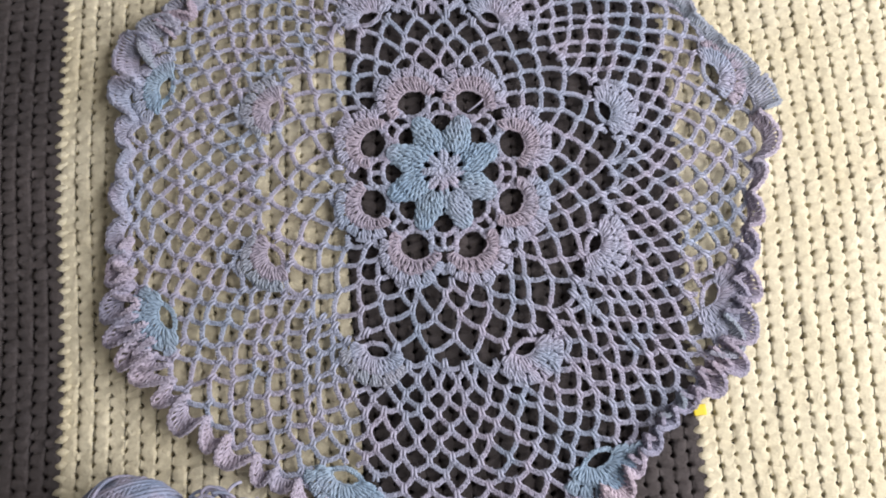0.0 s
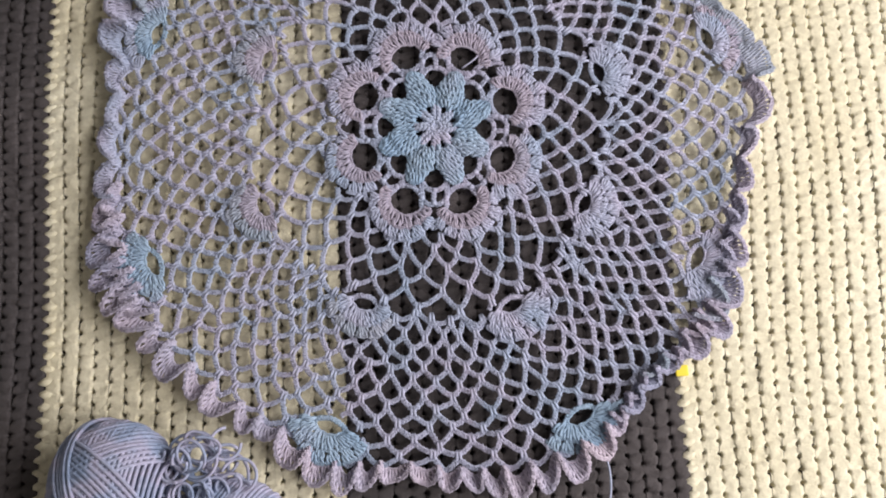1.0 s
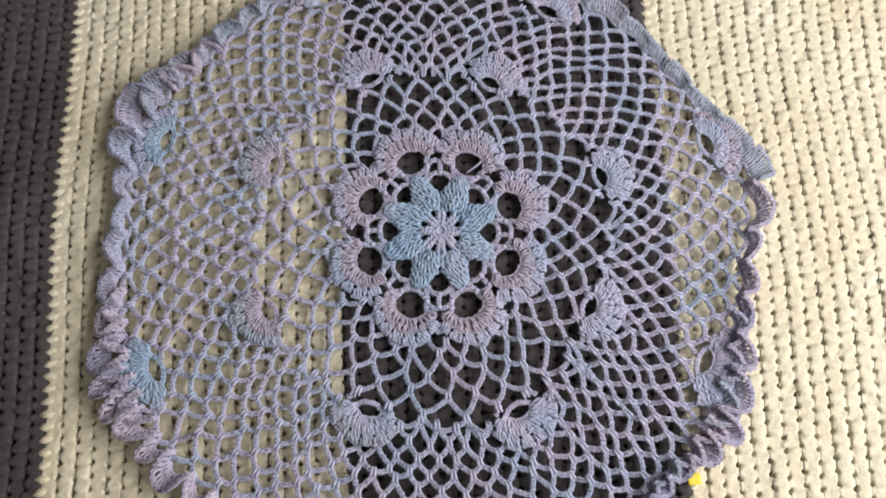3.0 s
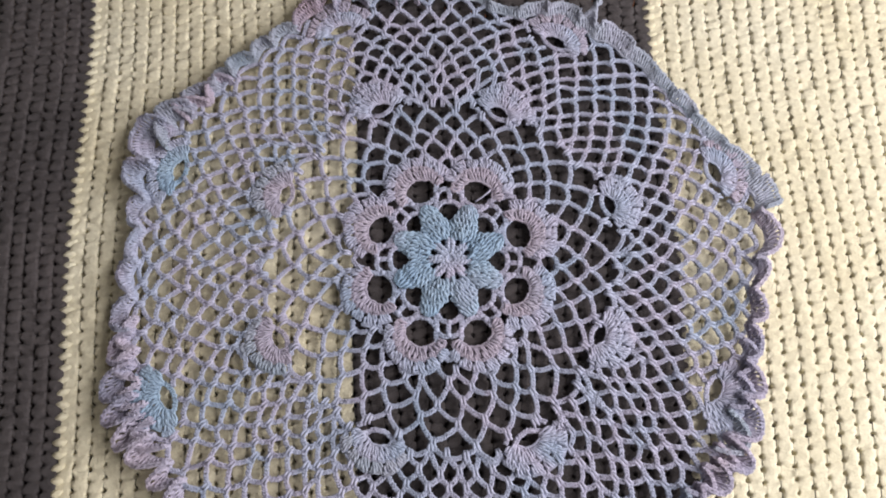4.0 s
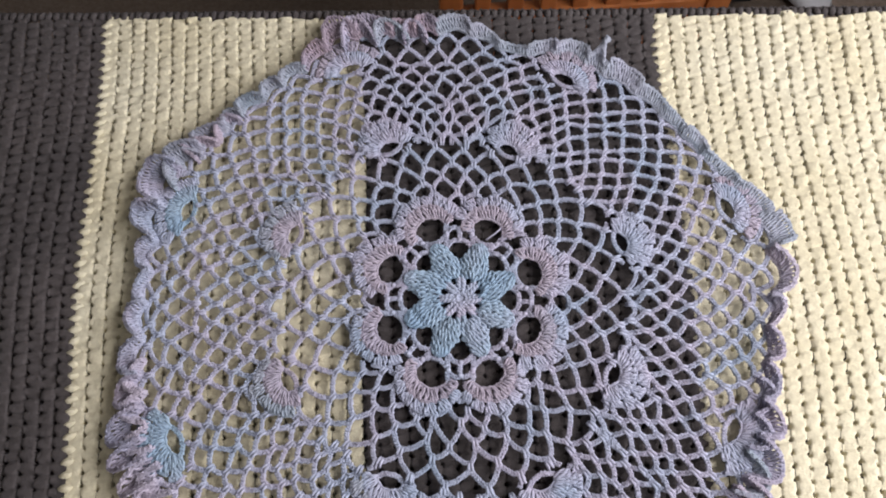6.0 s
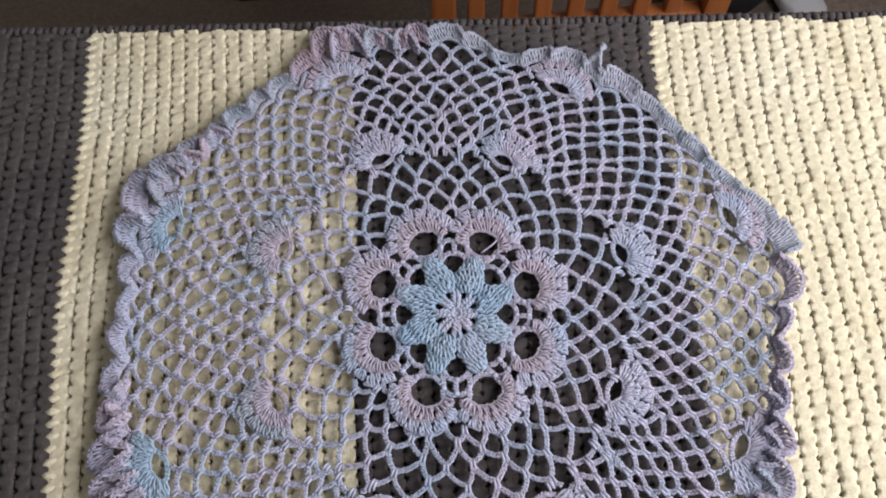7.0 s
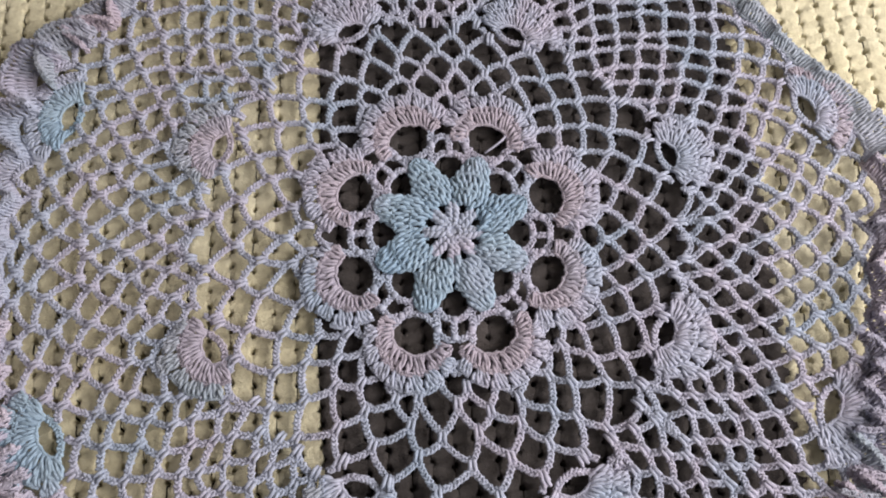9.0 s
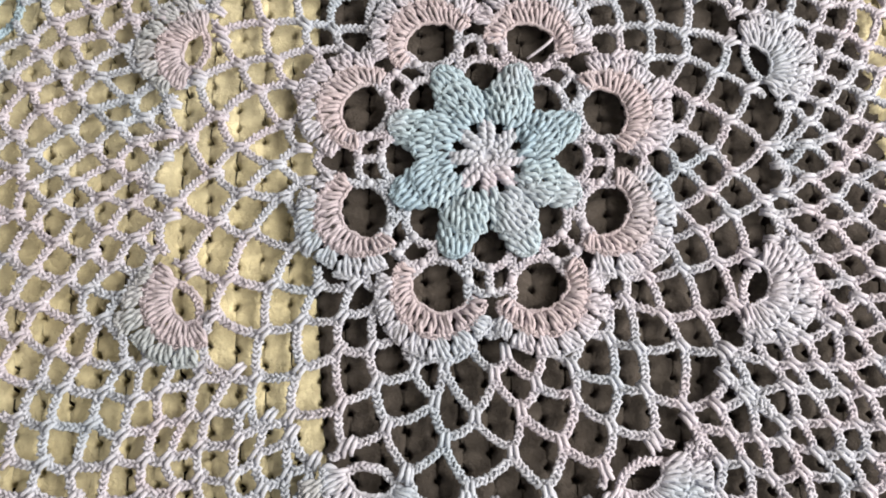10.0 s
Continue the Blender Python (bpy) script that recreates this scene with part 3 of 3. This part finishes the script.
# one fold of the edging stands up in a peak
m = Mesh()
peak = at(R_RIM + 0.0068, 63.4, DZ + 0.0145)
for e in np.linspace(-1, 1, 15):
    low = at(R_RIM - 0.0105 + 0.0055 * (1 - e * e), 63.4 + 2.5 * e, DZ + 0.0010)
    top = peak + np.array((0.0026 * e, 0.0008 * e, -0.0050 * abs(e)))
    m.rope([low, 0.5 * (low + top) + np.array((0, 0, 0.0016)), top], 0.00120, 0.0090, 2, 4, 0.0016, drng.uniform(-0.5, 0.3))
m.braid([peak + np.array((0.0026 * e, 0.0008 * e, 0.0006 - 0.0050 * abs(e))) for e in np.linspace(-1, 1, 7)], 0.0013, 0.0046)
part("ruffle_peak", m, M_SLATE, doily)

# loose yarn ends
for p, q, r in ((at(0.046, 66), at(0.060, 60), 0.0006), (at(0.232, 293), at(0.262, 288), 0.0007)):
    m = Mesh()
    m.tube(arc(p + (0, 0, 0.001), q + (0, 0, 0.0006), 0.5 * (p + q) + (0.004, 0.001, 0.002), 12), r, 6)
    part("yarn_end", m, M_NET, doily)

# ---- yellow stitch marker ----
marker = Mesh()
marker.box(0.1405, 0.1485, -0.1765, -0.1695, 0.0015, 0.0040)
mk = part("stitch_marker", marker, M_TAG, None, "", False, 0.0008)
tagged(mk, "small bright yellow plastic stitch marker beside the doily", "marker")

# ---- ball of yarn ----
ball = thing("yarn_ball", "loosely wound ball of lilac and blue cotton yarn on the blanket", "yarn")
brng = np.random.default_rng(8)


def winding(c, axes, tilt, turn, turns, spread, grow=1.0, shift=0.0, rad=0.00125):
    """Strands wound side by side round a lozenge-shaped ball."""
    rot = Euler((tilt, 0, turn)).to_matrix()
    for k in range(turns):
        off = (k / max(1, turns - 1) - 0.5) * spread + shift
        size = math.sqrt(max(0.05, 1 - off * off)) * (grow + brng.normal(0, 0.008))
        pts = []
        for t in np.linspace(0, 2 * math.pi, 40, endpoint=False):
            v = rot @ Vector((size * math.cos(t), size * math.sin(t), off + 0.01 * math.sin(3 * t + k)))
            pts.append((c[0] + axes[0] * v.x, c[1] + axes[1] * v.y, c[2] + axes[2] * v.z))
        m = Mesh()
        m.tube(pts, rad, 6, True)
        part("strand", m, M_SKEIN, ball)


BC = (-0.2055, -0.2225, 0.0250)
core = Mesh()
core.lump(BC, 0.0350, 0.0380, 0.0225, 0, 24, 14, 0, None, 0, 1.0)
part("core", core, M_SKEIN, ball)
for n, (tilt, turn, turns, spread, shift) in enumerate(((1.50, 1.35, 28, 1.9, 0.0), (1.30, 0.35, 12, 0.80, -0.35), (1.25, -0.75, 11, 0.75, 0.35), (1.05, 2.0, 8, 0.55, -0.1))):
    winding(BC, (0.0372, 0.0405, 0.0245), tilt, turn, turns, spread, 1.0 + 0.022 * n, shift)
LC = (-0.140, -0.250, 0.019)
core = Mesh()
core.lump(LC, 0.034, 0.026, 0.015, -0.5, 20, 12, 0, None, 0, 1.0)
part("core", core, M_SKEIN, ball)
for n, (tilt, turn, turns, spread, shift) in enumerate(((1.45, 1.1, 30, 1.8, 0.0), (1.3, 0.2, 14, 0.7, 0.2))):
    winding(LC, (0.037, 0.030, 0.0175), tilt, turn, turns, spread, 1.0 + 0.03 * n, shift)
for k in range(38):
    m = Mesh()
    c = np.array((-0.154 + brng.uniform(-0.024, 0.026), -0.212 + brng.uniform(-0.022, 0.014), 0.026 + brng.uniform(-0.010, 0.010)))
    rad, el, th, lean = brng.uniform(0.006, 0.013), brng.uniform(0.6, 1.0), brng.uniform(0, 6), brng.uniform(0, 0.5)
    t = np.linspace(0, brng.uniform(4.5, 7.5), 26)
    px, py = rad * np.cos(t), rad * el * np.sin(t)
    pts = np.stack([c[0] + px * math.cos(th) - py * math.sin(th), c[1] + px * math.sin(th) + py * math.cos(th), c[2] + lean * py + 0.0012 * t], -1)
    m.tube(pts, 0.0010, 6)
    part("loose_loop", m, M_SKEIN, ball)

# ---- beyond the table ----
chair = thing("chair", "orange varnished wooden chair with a slatted back", "chair")
CX, CY = 0.215, 0.56
for k in range(7):
    m = Mesh()
    x = 0.071 + k * 0.0443
    m.box(x - 0.0108, x + 0.0108, CY - 0.008, CY + 0.008, -0.43, 0.10)
    part("slat", m, M_CHAIR, chair, "", False, 0.003)
for z in (-0.46, 0.10):
    m = Mesh()
    m.box(0.0445, 0.3765, CY - 0.012, CY + 0.012, z, z + 0.05)
    part("rail", m, M_CHAIR, chair, "", False, 0.005)
for x in (0.028, 0.393):
    m = Mesh()
    m.box(x - 0.016, x + 0.016, CY - 0.016, CY + 0.016, FLOOR_Z, 0.16)
    part("leg", m, M_CHAIR, chair, "", False, 0.005)
    m = Mesh()
    m.box(x - 0.016, x + 0.016, CY - 0.40, CY - 0.368, FLOOR_Z, -0.492)
    part("leg", m, M_CHAIR, chair, "", False, 0.005)
m = Mesh()
m.box(0.015, 0.405, CY - 0.41, CY - 0.02, -0.49, -0.465)
part("seat", m, M_CHAIR, chair, "", False, 0.006)

cabinet = thing("cabinet", "dark mahogany cabinet standing on the floor", "cabinet")
m = Mesh()
m.box(-0.34, 0.40, 0.94, 1.35, FLOOR_Z, -0.25)
part("body", m, M_CABINET, cabinet, "", False, 0.006)
for x0, x1 in ((-0.32, 0.02), (0.04, 0.38)):
    m = Mesh()
    m.box(x0, x1, 0.922, 0.939, FLOOR_Z + 0.06, -0.28)
    door = part("door", m, M_CABINET, cabinet, "", False, 0.004)
    m = Mesh()
    m.box(x0 + 0.05, x1 - 0.05, 0.914, 0.9215, FLOOR_Z + 0.11, -0.33)
    part("panel", m, M_CABINET, door, "", False, 0.003)
rug = solid("rug", [(0.70, 0.91, 0.50, 1.7, FLOOR_Z, FLOOR_Z + 0.012)], M_RUG, "beige woven rug lying on the dark floor", "rug", "", 0.004)
m = Mesh()
m.lump((0.53, 0.88, FLOOR_Z + 0.10), 0.115, 0.12, 0.10, 0.3, 16, 10, 0.03, brng)
tagged(part("bag", m, M_BAG, None), "black soft fabric bag on the floor", "bag")
m = Mesh()
m.lump((0.675, 0.86, FLOOR_Z + 0.026), 0.045, 0.13, 0.022, 0.25, 14, 7, 0.06, brng)
tagged(part("paper_bag", m, M_PAPER, None), "crumpled white paper bag on the floor", "bag")
